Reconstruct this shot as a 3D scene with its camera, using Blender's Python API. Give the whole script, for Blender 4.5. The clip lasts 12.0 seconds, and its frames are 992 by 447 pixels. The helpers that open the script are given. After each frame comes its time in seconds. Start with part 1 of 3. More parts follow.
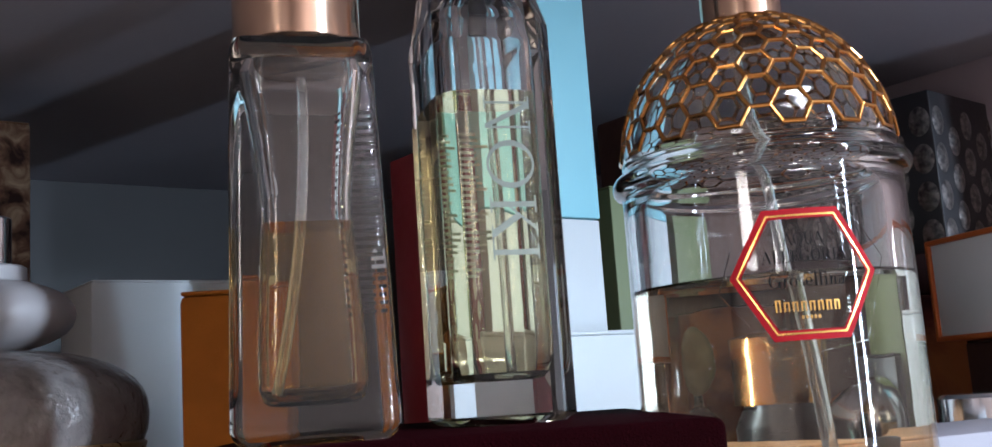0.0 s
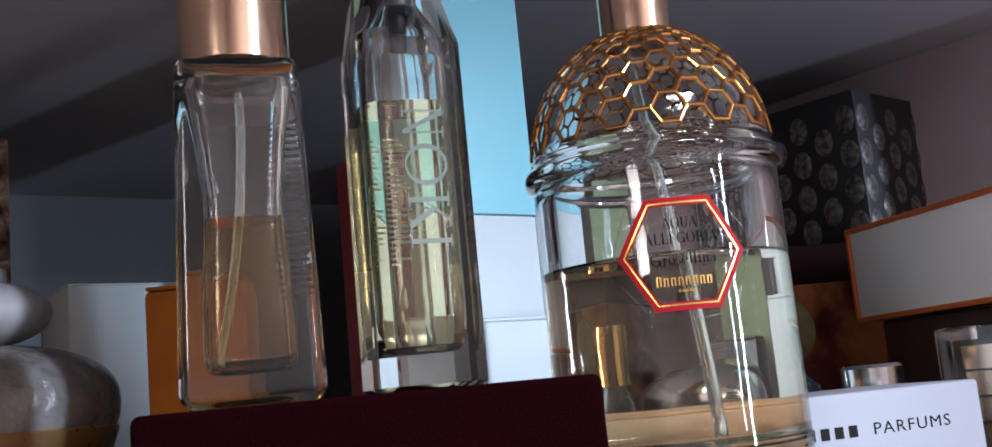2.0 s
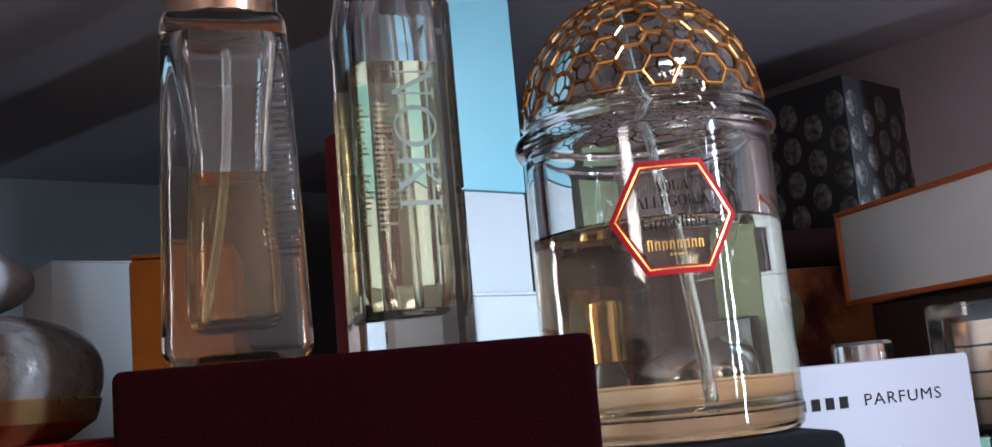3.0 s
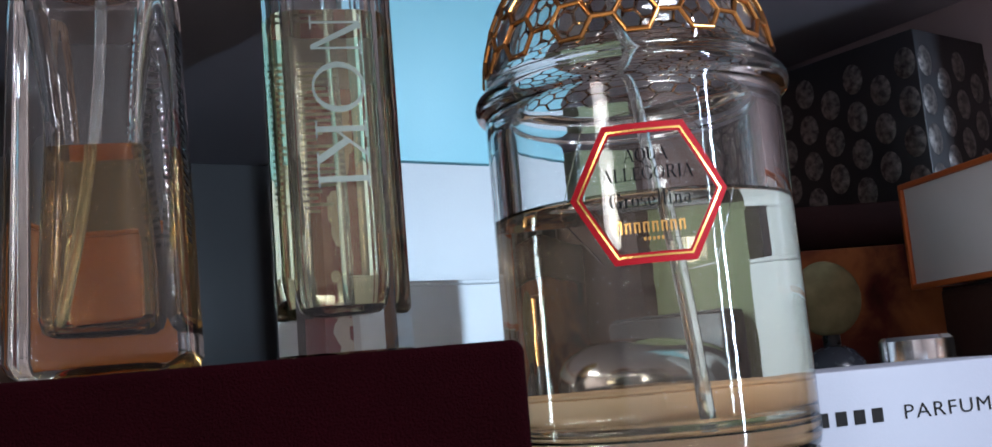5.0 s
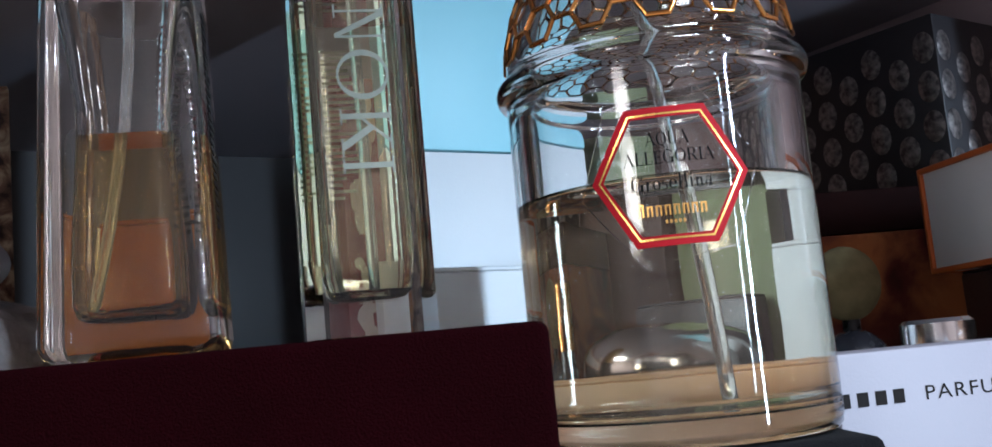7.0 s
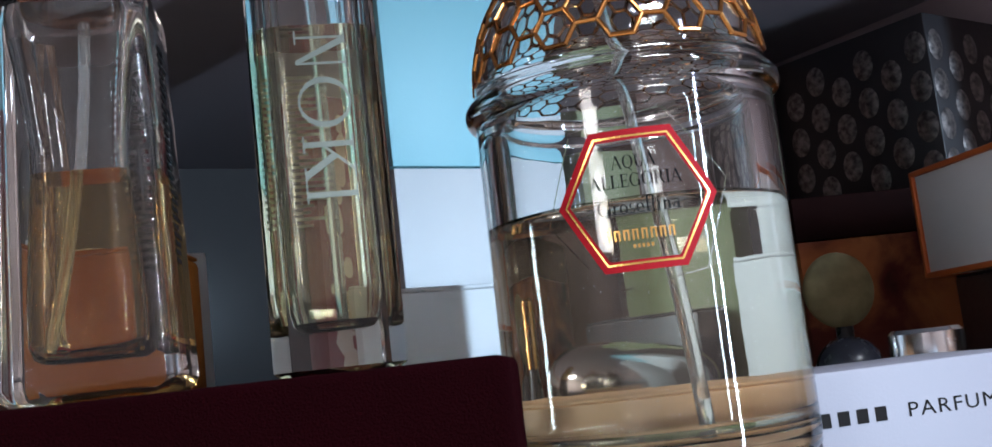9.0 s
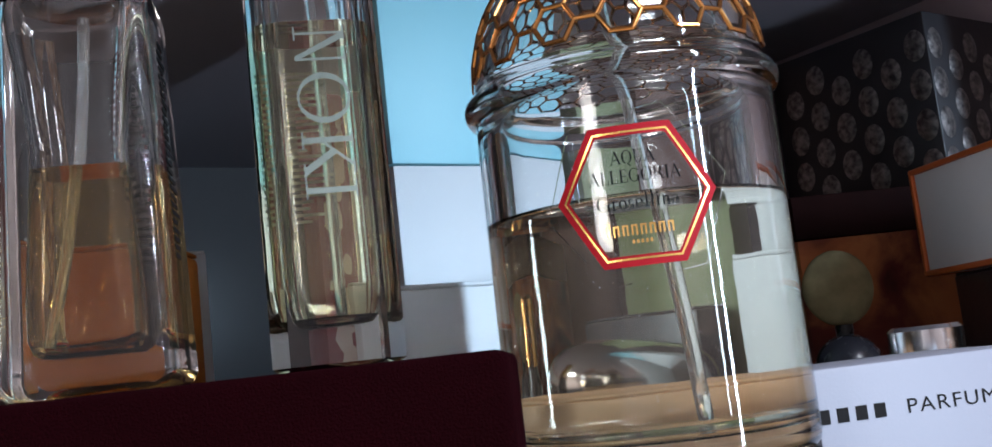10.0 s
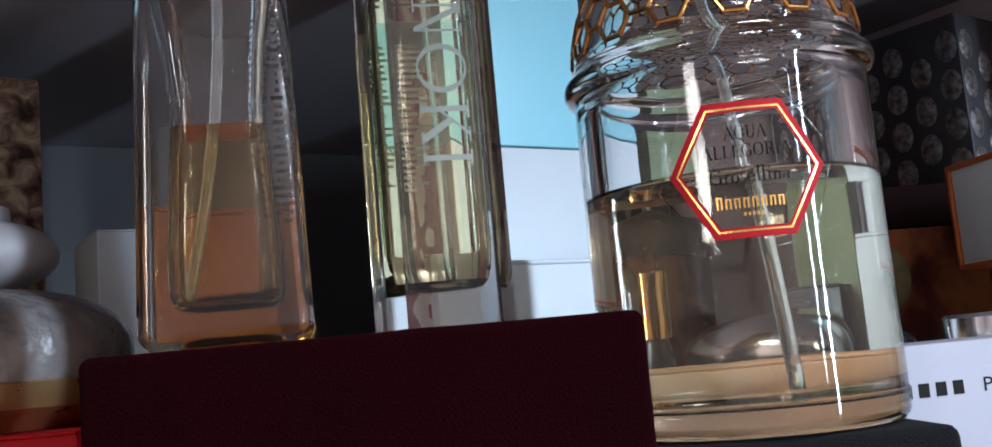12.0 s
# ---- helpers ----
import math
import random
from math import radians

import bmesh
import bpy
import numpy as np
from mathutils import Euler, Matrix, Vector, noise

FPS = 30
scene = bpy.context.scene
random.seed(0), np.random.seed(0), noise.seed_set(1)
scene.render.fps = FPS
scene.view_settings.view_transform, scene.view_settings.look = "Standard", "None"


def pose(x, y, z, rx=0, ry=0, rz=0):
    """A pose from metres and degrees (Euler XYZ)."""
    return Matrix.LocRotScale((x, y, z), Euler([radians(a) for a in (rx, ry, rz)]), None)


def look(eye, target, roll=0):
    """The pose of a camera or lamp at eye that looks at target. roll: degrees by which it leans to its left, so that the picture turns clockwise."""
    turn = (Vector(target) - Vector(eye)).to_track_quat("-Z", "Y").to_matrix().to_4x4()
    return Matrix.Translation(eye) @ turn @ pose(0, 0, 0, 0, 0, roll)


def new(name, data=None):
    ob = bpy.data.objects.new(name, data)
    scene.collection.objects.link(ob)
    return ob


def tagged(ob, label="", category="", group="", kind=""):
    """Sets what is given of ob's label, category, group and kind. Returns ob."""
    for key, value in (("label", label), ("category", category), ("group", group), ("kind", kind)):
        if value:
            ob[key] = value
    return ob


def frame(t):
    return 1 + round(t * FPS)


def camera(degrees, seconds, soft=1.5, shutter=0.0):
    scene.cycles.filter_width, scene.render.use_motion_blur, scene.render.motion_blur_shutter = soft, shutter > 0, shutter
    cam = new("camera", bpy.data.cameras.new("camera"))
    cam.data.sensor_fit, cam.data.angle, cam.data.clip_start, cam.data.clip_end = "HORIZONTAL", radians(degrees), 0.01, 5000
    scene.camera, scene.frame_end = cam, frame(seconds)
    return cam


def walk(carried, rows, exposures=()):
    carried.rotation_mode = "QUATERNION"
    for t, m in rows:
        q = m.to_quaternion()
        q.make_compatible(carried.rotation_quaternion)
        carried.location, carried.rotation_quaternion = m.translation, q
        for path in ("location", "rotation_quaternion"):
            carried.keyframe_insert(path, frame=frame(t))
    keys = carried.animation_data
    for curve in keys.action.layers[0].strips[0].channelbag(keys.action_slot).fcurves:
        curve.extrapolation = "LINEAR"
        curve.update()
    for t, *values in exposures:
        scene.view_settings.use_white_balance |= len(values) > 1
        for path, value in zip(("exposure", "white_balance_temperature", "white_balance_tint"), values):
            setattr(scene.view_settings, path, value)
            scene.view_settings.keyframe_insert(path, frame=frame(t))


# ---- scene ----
cam = camera(50.0, 12.0)
# seconds, eye in metres, then yaw, pitch and roll in degrees
ROWS = [
    (0, 0.0118, 0.0066, 0.0819, -3.06, 8.80, 3.93),
    (0.5, 0.0243, 0.0145, 0.0784, -3.21, 9.05, 4.24),
    (1, 0.0329, -0.0082, 0.0785, -3.06, 9.14, 4.62),
    (1.5, 0.0234, -0.0137, 0.0737, -3.45, 9.22, 5.25),
    (2, 0.0238, -0.0206, 0.0737, -3.81, 9.10, 5.41),
    (2.5, 0.0253, -0.0185, 0.0714, -4.19, 9.15, 5.40),
    (3, 0.0229, -0.0168, 0.0667, -4.50, 9.08, 5.12),
    (3.2, 0.0258, -0.0122, 0.0629, -4.46, 8.95, 4.72),
    (4.8, 0.0486, 0.0213, 0.0677, -0.03, 8.75, 4.76),
    (5, 0.0509, 0.0183, 0.0709, 0.66, 8.18, 4.87),
    (5.5, 0.0501, 0.0203, 0.0698, 0.79, 8.01, 5.10),
    (6, 0.0479, 0.0209, 0.0676, 0.94, 7.91, 5.02),
    (6.5, 0.0494, 0.0192, 0.0674, 1.13, 7.76, 5.13),
    (7, 0.0497, 0.0163, 0.0695, 1.58, 7.82, 5.24),
    (7.5, 0.0514, 0.0160, 0.0715, 1.57, 7.86, 5.58),
    (9.5, 0.0576, 0.0192, 0.0737, 2.18, 7.80, 6.51),
    (10, 0.0571, 0.0188, 0.0729, 2.09, 7.82, 6.39),
    (10.5, 0.0577, 0.0173, 0.0732, 1.92, 7.97, 6.30),
    (11, 0.0544, 0.0196, 0.0704, 1.72, 7.98, 5.76),
    (11.5, 0.0448, 0.0134, 0.0697, 1.35, 7.57, 5.05),
    (12, 0.0346, 0.0133, 0.0695, 0.92, 7.64, 5.09),
]
STOPS = 1.24
walk(cam, [(t, pose(x, y, z, 0, 0, yaw) @ pose(0, 0, 0, 90 + pitch, 0, 0) @ pose(0, 0, 0, 0, 0, -roll)) for t, x, y, z, yaw, pitch, roll in ROWS],
     [(0, STOPS + 0.14, 6050, 12.5), (3.2, STOPS + 0.1, 6050, 12.5), (4.8, STOPS, 5850, 10), (10.5, STOPS, 5850, 10), (12, STOPS + 0.04, 6000, 11.5)])

# ---- the cupboard's own frame: u along its back wall, v into its depth ----
TURN = 33.0
CU, SU = math.cos(radians(TURN)), math.sin(radians(TURN))
SHELF = pose(0, 0, 0, 0, 0, TURN)
CEIL, BACK, RIGHT, LEFT, FRONT = 0.21, 0.60, 0.455, -0.36, 0.02


# ---- world and lights ----
world = bpy.data.worlds.new("world")
scene.world = world
world.use_nodes = True
wn = world.node_tree
sky = wn.nodes.new("ShaderNodeTexSky")
sky.sky_type, sky.sun_disc = "NISHITA", False
sky.sun_elevation, sky.sun_rotation = radians(35), radians(200)
wn.links.new(sky.outputs[0], wn.nodes["Background"].inputs[0])
wn.nodes["Background"].inputs[1].default_value = 0.08


def window_light(name, m, width, height, watts, colour):
    lamp = bpy.data.lights.new(name, "AREA")
    lamp.shape, lamp.size, lamp.size_y, lamp.energy, lamp.color = "RECTANGLE", width, height, watts, colour
    ob = new(name, lamp)
    ob.matrix_world = m
    return ob


WINDOW = SHELF @ Vector((0.70, -1.50, 0.35))
window_light("window_light", look(WINDOW, SHELF @ Vector((0.15, 0.3, 0.1))), 0.05, 1.3, 20, (0.68, 0.85, 1.0))
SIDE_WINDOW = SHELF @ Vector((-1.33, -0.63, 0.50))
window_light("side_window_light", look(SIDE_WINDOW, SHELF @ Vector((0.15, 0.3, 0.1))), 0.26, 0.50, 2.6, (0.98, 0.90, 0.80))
CEILING_LAMP = SHELF @ Vector((0.0, -1.50, 1.46))
window_light("ceiling_light", look(CEILING_LAMP, CEILING_LAMP + Vector((0.0, 0.001, -1.0))), 0.8, 0.5, 38, (0.93, 0.95, 0.97))


# ---- materials ----
def mat(name, colour, rough=0.5, metal=0.0, second=None, scale=40.0, amount=0.5, bump=0.0, bump_scale=400.0, rough_var=0.1, **inputs):
    """A surface with blotches at one scale and fine relief at another, both in metres of the thing itself."""
    m = bpy.data.materials.new(name)
    m.use_nodes = True
    nt = m.node_tree
    b = nt.nodes["Principled BSDF"]
    tc = nt.nodes.new("ShaderNodeTexCoord")
    big = nt.nodes.new("ShaderNodeTexNoise")
    big.inputs["Scale"].default_value, big.inputs["Detail"].default_value = scale, 6
    nt.links.new(tc.outputs["Object"], big.inputs["Vector"])
    mix = nt.nodes.new("ShaderNodeMix")
    mix.data_type = "RGBA"
    mix.inputs[6].default_value = (*colour, 1)
    mix.inputs[7].default_value = (*(second or [c * 0.86 for c in colour]), 1)
    ramp = nt.nodes.new("ShaderNodeMapRange")
    ramp.inputs[1].default_value, ramp.inputs[2].default_value, ramp.inputs[4].default_value = 0.35, 0.65, amount
    nt.links.new(big.outputs["Fac"], ramp.inputs[0])
    nt.links.new(ramp.outputs[0], mix.inputs[0])
    nt.links.new(mix.outputs[2], b.inputs["Base Color"])
    fine = nt.nodes.new("ShaderNodeTexNoise")
    fine.inputs["Scale"].default_value, fine.inputs["Detail"].default_value = bump_scale, 4
    nt.links.new(tc.outputs["Object"], fine.inputs["Vector"])
    rr = nt.nodes.new("ShaderNodeMapRange")
    rr.inputs[3].default_value, rr.inputs[4].default_value = max(0.0, rough - rough_var), min(1.0, rough + rough_var)
    nt.links.new(fine.outputs["Fac"], rr.inputs[0])
    nt.links.new(rr.outputs[0], b.inputs["Roughness"])
    b.inputs["Metallic"].default_value = metal
    for key, value in inputs.items():
        b.inputs[key.replace("_", " ")].default_value = value
    if bump:
        bp = nt.nodes.new("ShaderNodeBump")
        bp.inputs["Strength"].default_value, bp.inputs["Distance"].default_value = 1.0, bump
        nt.links.new(fine.outputs["Fac"], bp.inputs["Height"])
        nt.links.new(bp.outputs[0], b.inputs["Normal"])
    return m


# Last argument: diffuse share that puts a veil of reflected light into the glass.
def clear(name, colour, ior, rough=0.0, wave=0.0, haze=0.0):
    m = bpy.data.materials.new(name)
    m.use_nodes = True
    b = m.node_tree.nodes["Principled BSDF"]
    b.inputs["Base Color"].default_value = (*colour, 1)
    b.inputs["Roughness"].default_value = rough
    b.inputs["IOR"].default_value = ior
    b.inputs["Transmission Weight"].default_value = 1.0 - haze
    if wave:
        nt = m.node_tree
        tc, n, bp = (nt.nodes.new(k) for k in ("ShaderNodeTexCoord", "ShaderNodeTexNoise", "ShaderNodeBump"))
        n.inputs["Scale"].default_value, n.inputs["Detail"].default_value = 110, 3
        bp.inputs["Distance"].default_value = wave
        nt.links.new(tc.outputs["Object"], n.inputs["Vector"])
        nt.links.new(n.outputs["Fac"], bp.inputs["Height"])
        nt.links.new(bp.outputs[0], b.inputs["Normal"])
    return m


GLASS = clear("clear_glass", (0.985, 0.992, 0.99), 1.5, wave=0.000018)
# Its faint diffuse share stands in for pinkish room reflections.
GLASS_PINK = clear("clear_warm_glass", (0.975, 0.935, 0.905), 1.5, wave=0.00003, haze=0.004)
LIQUID_DOME = clear("pale_straw_liquid", (0.95, 0.87, 0.71), 1.36)
LIQUID_GREEN = clear("yellow_green_liquid", (0.98, 0.89, 0.55), 1.36)
LIQUID_AMBER = clear("peach_amber_liquid", (0.95, 0.68, 0.28), 1.36)
TUBE = mat("translucent_tube", (0.93, 0.93, 0.91), 0.12, scale=90, rough_var=0.04, Transmission_Weight=0.9, IOR=1.3)
GOLD = mat("polished_gold", (0.66, 0.32, 0.10), 0.15, 1.0, (0.56, 0.25, 0.07), 120, rough_var=0.05)
ROSE_GOLD = mat("brushed_rose_gold", (0.92, 0.62, 0.44), 0.16, 1.0, scale=60, rough_var=0.06)
SILVER = mat("bright_silver", (0.82, 0.82, 0.83), 0.15, 1.0, scale=70, rough_var=0.06)
BLACK_PLASTIC = mat("black_plastic", (0.012, 0.012, 0.014), 0.3, scale=60)
RED_FOIL = mat("red_foil_print", (0.25, 0.006, 0.011), 0.6, 0.0, (0.20, 0.005, 0.009), 150, bump=0.00002, bump_scale=900, Specular_IOR_Level=0.1)
GOLD_FOIL = mat("gold_foil_print", (0.95, 0.55, 0.16), 0.25, 0.9, scale=200)
INK = mat("black_ink", (0.012, 0.011, 0.011), 0.8, scale=100, Specular_IOR_Level=0.05)
ETCH = mat("frosted_etching", (0.20, 0.215, 0.175), 0.6, scale=600, second=(0.16, 0.175, 0.14), bump=0.00004, bump_scale=2500, Transmission_Weight=0.25)
ETCH_FAINT = mat("faint_frosted_etching", (0.30, 0.31, 0.26), 0.5, scale=600, bump=0.00004, bump_scale=2500, Transmission_Weight=0.75)
VELVET_RED = mat("burgundy_velvet", (0.0062, 0.0002, 0.0008), 0.9, scale=70, second=(0.0040, 0.0002, 0.0005), bump=0.0004, bump_scale=2600,
                 Sheen_Weight=0.02, Sheen_Roughness=0.4, Sheen_Tint=(0.5, 0.05, 0.1, 1), Specular_IOR_Level=0.02)
VELVET_BLACK = mat("black_velvet", (0.006, 0.006, 0.007), 0.9, scale=70, bump=0.0004, bump_scale=2600, Sheen_Weight=0.02, Specular_IOR_Level=0.02)
WHITE_CARD = mat("white_coated_card", (0.56, 0.575, 0.58), 0.55, scale=25, second=(0.52, 0.535, 0.54), bump=0.00003, bump_scale=1500)
BLUE_CARD = mat("pale_blue_card", (0.275, 0.56, 0.63), 0.5, scale=25, second=(0.25, 0.52, 0.59), bump=0.00003, bump_scale=1500)
GREEN_CARD = mat("olive_green_card", (0.15, 0.175, 0.075), 0.6, scale=30, bump=0.00003)
KRAFT = mat("tan_leather_card", (0.27, 0.080, 0.008), 0.7, scale=110, second=(0.19, 0.054, 0.0055), bump=0.0001, bump_scale=1800, Specular_IOR_Level=0.1)
TAN_CARD = mat("tan_card", (0.60, 0.345, 0.18), 0.6, scale=40, bump=0.00005)
COPPER = mat("copper_orange_foil", (0.62, 0.15, 0.035), 0.38, 0.4, (0.46, 0.10, 0.025), 60, rough_var=0.1)
# White card again, darkened in its colour to stand for weaker light.
DIMMED_WHITE_CARD = mat("dimmed_lilac_white_card", (0.19, 0.183, 0.215), 0.55, scale=25, second=(0.185, 0.18, 0.208), bump=0.00003, bump_scale=1500)
GREY_CARD = mat("pale_grey_card", (0.74, 0.72, 0.74), 0.6, scale=25, bump=0.00003)
BLACK_CARD = mat("black_card", (0.021, 0.018, 0.020), 0.4, scale=30, second=(0.016, 0.014, 0.015), bump=0.00003)
UMBER_CARD = mat("umber_card", (0.12, 0.050, 0.032), 0.6, scale=20, second=(0.06, 0.028, 0.018), amount=0.9, bump=0.00003)
UMBER_DARK = mat("dark_red_brown_card", (0.016, 0.005, 0.0045), 0.65, scale=40, second=(0.009, 0.003, 0.003), amount=0.9, bump=0.00003, Specular_IOR_Level=0.03)
BROWN_CARD = mat("dark_brown_card", (0.035, 0.018, 0.016), 0.4, scale=30, bump=0.00003)
OVAL_FOIL = mat("silver_oval_print", (0.34, 0.30, 0.28), 0.36, 0.8, (0.09, 0.08, 0.08), 420, 1.0, bump=0.00005, bump_scale=900)
CRIMSON_CARD = mat("crimson_card", (0.13, 0.006, 0.010), 0.5, scale=30, bump=0.00003)
RED_CARD = mat("red_card", (0.40, 0.008, 0.012), 0.6, scale=30, bump=0.00003, Specular_IOR_Level=0.1)
CREAM_PRINT = mat("cream_print", (0.42, 0.33, 0.28), 0.5, scale=200)
# Light is put into panel tones: back and left darkened, ceiling and right lightened.
WALL = mat("shaded_grey_laminate", (0.10, 0.096, 0.098), 0.2, scale=8, second=(0.085, 0.081, 0.083), bump=0.00001, bump_scale=500, rough_var=0.02, Specular_IOR_Level=0.03)
CEILING = mat("lit_lilac_grey_laminate", (0.33, 0.31, 0.35), 0.6, scale=6, second=(0.28, 0.262, 0.30), bump=0.00004, bump_scale=500)
WALL_RIGHT = mat("lit_taupe_laminate", (0.46, 0.375, 0.39), 0.55, scale=8, bump=0.00004, bump_scale=500)
SHELF_WOOD = mat("beige_laminate", (0.52, 0.40, 0.29), 0.5, scale=14, second=(0.46, 0.35, 0.25), bump=0.00005, bump_scale=300)
ROOM = mat("room_plaster", (0.32, 0.265, 0.25), 0.85, scale=3, bump=0.0004, bump_scale=120)
WHITE_PAINT = mat("white_ceiling_paint", (0.75, 0.74, 0.72), 0.9, scale=3, bump=0.0003, bump_scale=120)
FLOOR = mat("room_floor_wood", (0.16, 0.10, 0.07), 0.5, scale=5, second=(0.12, 0.08, 0.05), bump=0.0003, bump_scale=60)
PEBBLE_GLASS = mat("frosted_textured_glass", (0.40, 0.35, 0.335), 0.16, scale=110, second=(0.24, 0.205, 0.195), amount=0.9, bump=0.0014, bump_scale=260, Transmission_Weight=0.45, IOR=1.45)
FROSTED = mat("frosted_white_glass", (0.46, 0.42, 0.42), 0.5, scale=60, bump=0.00005, Transmission_Weight=0.3, IOR=1.45)
GOLD_BASE = mat("gold_glass_base", (0.42, 0.26, 0.11), 0.3, 0.7, scale=90, bump=0.0003, bump_scale=260)
TEAL_GLASS = clear("teal_glass", (0.25, 0.62, 0.66), 1.5)
DUST = mat("pale_dust", (0.6, 0.58, 0.55), 0.9, scale=300)
STICKER = clear("clear_sticker", (0.97, 0.97, 0.97), 1.42, 0.12)


def mottled(name, a, b, c, scale):
    """Print of three colours in soft blotches."""
    m = bpy.data.materials.new(name)
    m.use_nodes = True
    nt = m.node_tree
    p = nt.nodes["Principled BSDF"]
    tc = nt.nodes.new("ShaderNodeTexCoord")
    n = nt.nodes.new("ShaderNodeTexNoise")
    n.inputs["Scale"].default_value, n.inputs["Detail"].default_value, n.inputs["Distortion"].default_value = scale, 5, 0.8
    r = nt.nodes.new("ShaderNodeValToRGB")
    r.color_ramp.elements[0].position, r.color_ramp.elements[1].position = 0.36, 0.66
    r.color_ramp.elements[0].color, r.color_ramp.elements[1].color = (*a, 1), (*c, 1)
    e = r.color_ramp.elements.new(0.5)
    e.color = (*b, 1)
    nt.links.new(tc.outputs["Object"], n.inputs["Vector"])
    nt.links.new(n.outputs["Fac"], r.inputs[0])
    nt.links.new(r.outputs[0], p.inputs["Base Color"])
    p.inputs["Roughness"].default_value = 0.7
    p.inputs["Specular IOR Level"].default_value = 0.15
    return m


SNAKE = mottled("snakeskin_print", (0.022, 0.009, 0.007), (0.12, 0.06, 0.035), (0.30, 0.21, 0.135), 130)
AMBER = mottled("amber_cloud_print", (0.030, 0.007, 0.007), (0.14, 0.028, 0.019), (0.46, 0.15, 0.05), 26)
MOON = mat("pale_yellow_glass", (0.25, 0.205, 0.105), 0.8, scale=160, second=(0.17, 0.135, 0.07), amount=0.9, Specular_IOR_Level=0.1)


# ---- shape helpers ----
def part(name, bm, material, parent=None, label="", smooth=None):
    """One bmesh as one mesh object, under its thing where one is given."""
    bmesh.ops.recalc_face_normals(bm, faces=bm.faces) if smooth != "keep" else None
    me = bpy.data.meshes.new(name)
    bm.to_mesh(me)
    bm.free()
    me.materials.append(material)
    if smooth:
        me.shade_smooth()
        if smooth is not True:
            me.set_sharp_from_angle(angle=radians(38 if smooth == "keep" else smooth))
    ob = new(name, me)
    if parent:
        ob.parent = parent
    if label:
        ob["label"] = label
    return ob


def thing(name, m, label, category, group="", kind=""):
    ob = new(name)
    ob.empty_display_size = 0.01
    ob.matrix_world = m
    return tagged(ob, label, category, group, kind)


def box(bm, size, at=(0, 0, 0), bevel=0.0, segments=2, m=None):
    """A bevelled block; at is the middle of its base."""
    made = bmesh.ops.create_cube(bm, size=1.0)["verts"]
    bmesh.ops.scale(bm, vec=size, verts=made)
    bmesh.ops.translate(bm, vec=(at[0], at[1], at[2] + size[2] / 2), verts=made)
    if m:
        bmesh.ops.transform(bm, matrix=m, verts=made)
    if bevel:
        edges = list({e for v in made for e in v.link_edges})
        bmesh.ops.bevel(bm, geom=edges, offset=bevel, segments=segments, affect="EDGES", profile=0.5)
    return bm


def block(size, at=(0, 0, 0), bevel=0.0, segments=2, m=None):
    return box(bmesh.new(), size, at, bevel, segments, m)


def rounded(w, d, r, n):
    """The outline of a rectangle with rounded corners, or with n = 1 cut ones."""
    out = []
    for k, (sx, sy) in enumerate(((1, -1), (1, 1), (-1, 1), (-1, -1))):
        cx, cy = sx * (w / 2 - r), sy * (d / 2 - r)
        for i in range(n + 1):
            a = radians(-90 + 90 * k + 90 * i / n)
            out.append((cx + r * math.cos(a), cy + r * math.sin(a)))
    return out


def loft(bm, sections, inward=False):
    """Skins outlines of equal length, (z, outline), and closes both ends."""
    held = [sections[0]]
    for (z0, a), (z1, b) in zip(sections, sections[1:]):
        if z1 - z0 > 0.004:
            for f in (0.0005 / (z1 - z0), 1 - 0.0005 / (z1 - z0)):
                held.append((z0 + (z1 - z0) * f, [(p[0] + (q[0] - p[0]) * f, p[1] + (q[1] - p[1]) * f) for p, q in zip(a, b)]))
        held.append((z1, b))
    rings = [[bm.verts.new((x, y, z)) for x, y in ring] for z, ring in held]
    n = len(rings[0])
    faces = []
    for a, b in zip(rings, rings[1:]):
        for i in range(n):
            faces.append((a[i], a[(i + 1) % n], b[(i + 1) % n], b[i]))
    faces += [tuple(reversed(rings[0])), tuple(rings[-1])]
    for f in faces:
        bm.faces.new(tuple(reversed(f)) if inward else f)
    return bm


def lathe(bm, profile, n=96, inward=False, at=(0, 0)):
    """Turns a profile of (radius, z), from bottom to top, about the upright axis."""
    rings = []
    held = [profile[0]]
    for p, q in zip(profile, profile[1:]):
        far = math.dist(p, q)
        if far > 0.004 and min(p[0], q[0]) > 1e-6:
            held += [(p[0] + (q[0] - p[0]) * f, p[1] + (q[1] - p[1]) * f) for f in (0.0005 / far, 1 - 0.0005 / far)]
        held.append(q)
    for r, z in held:
        if r < 1e-6:
            rings.append([bm.verts.new((at[0], at[1], z))])
        else:
            rings.append([bm.verts.new((at[0] + r * math.cos(2 * math.pi * i / n), at[1] + r * math.sin(2 * math.pi * i / n), z)) for i in range(n)])
    for a, b in zip(rings, rings[1:]):
        for i in range(n):
            j = (i + 1) % n
            if len(a) == 1 and len(b) == 1:
                continue
            f = (a[0], b[j], b[i]) if len(a) == 1 else (a[i], a[j], b[0]) if len(b) == 1 else (a[i], a[j], b[j], b[i])
            bm.faces.new(tuple(reversed(f)) if inward else f)
    return bm


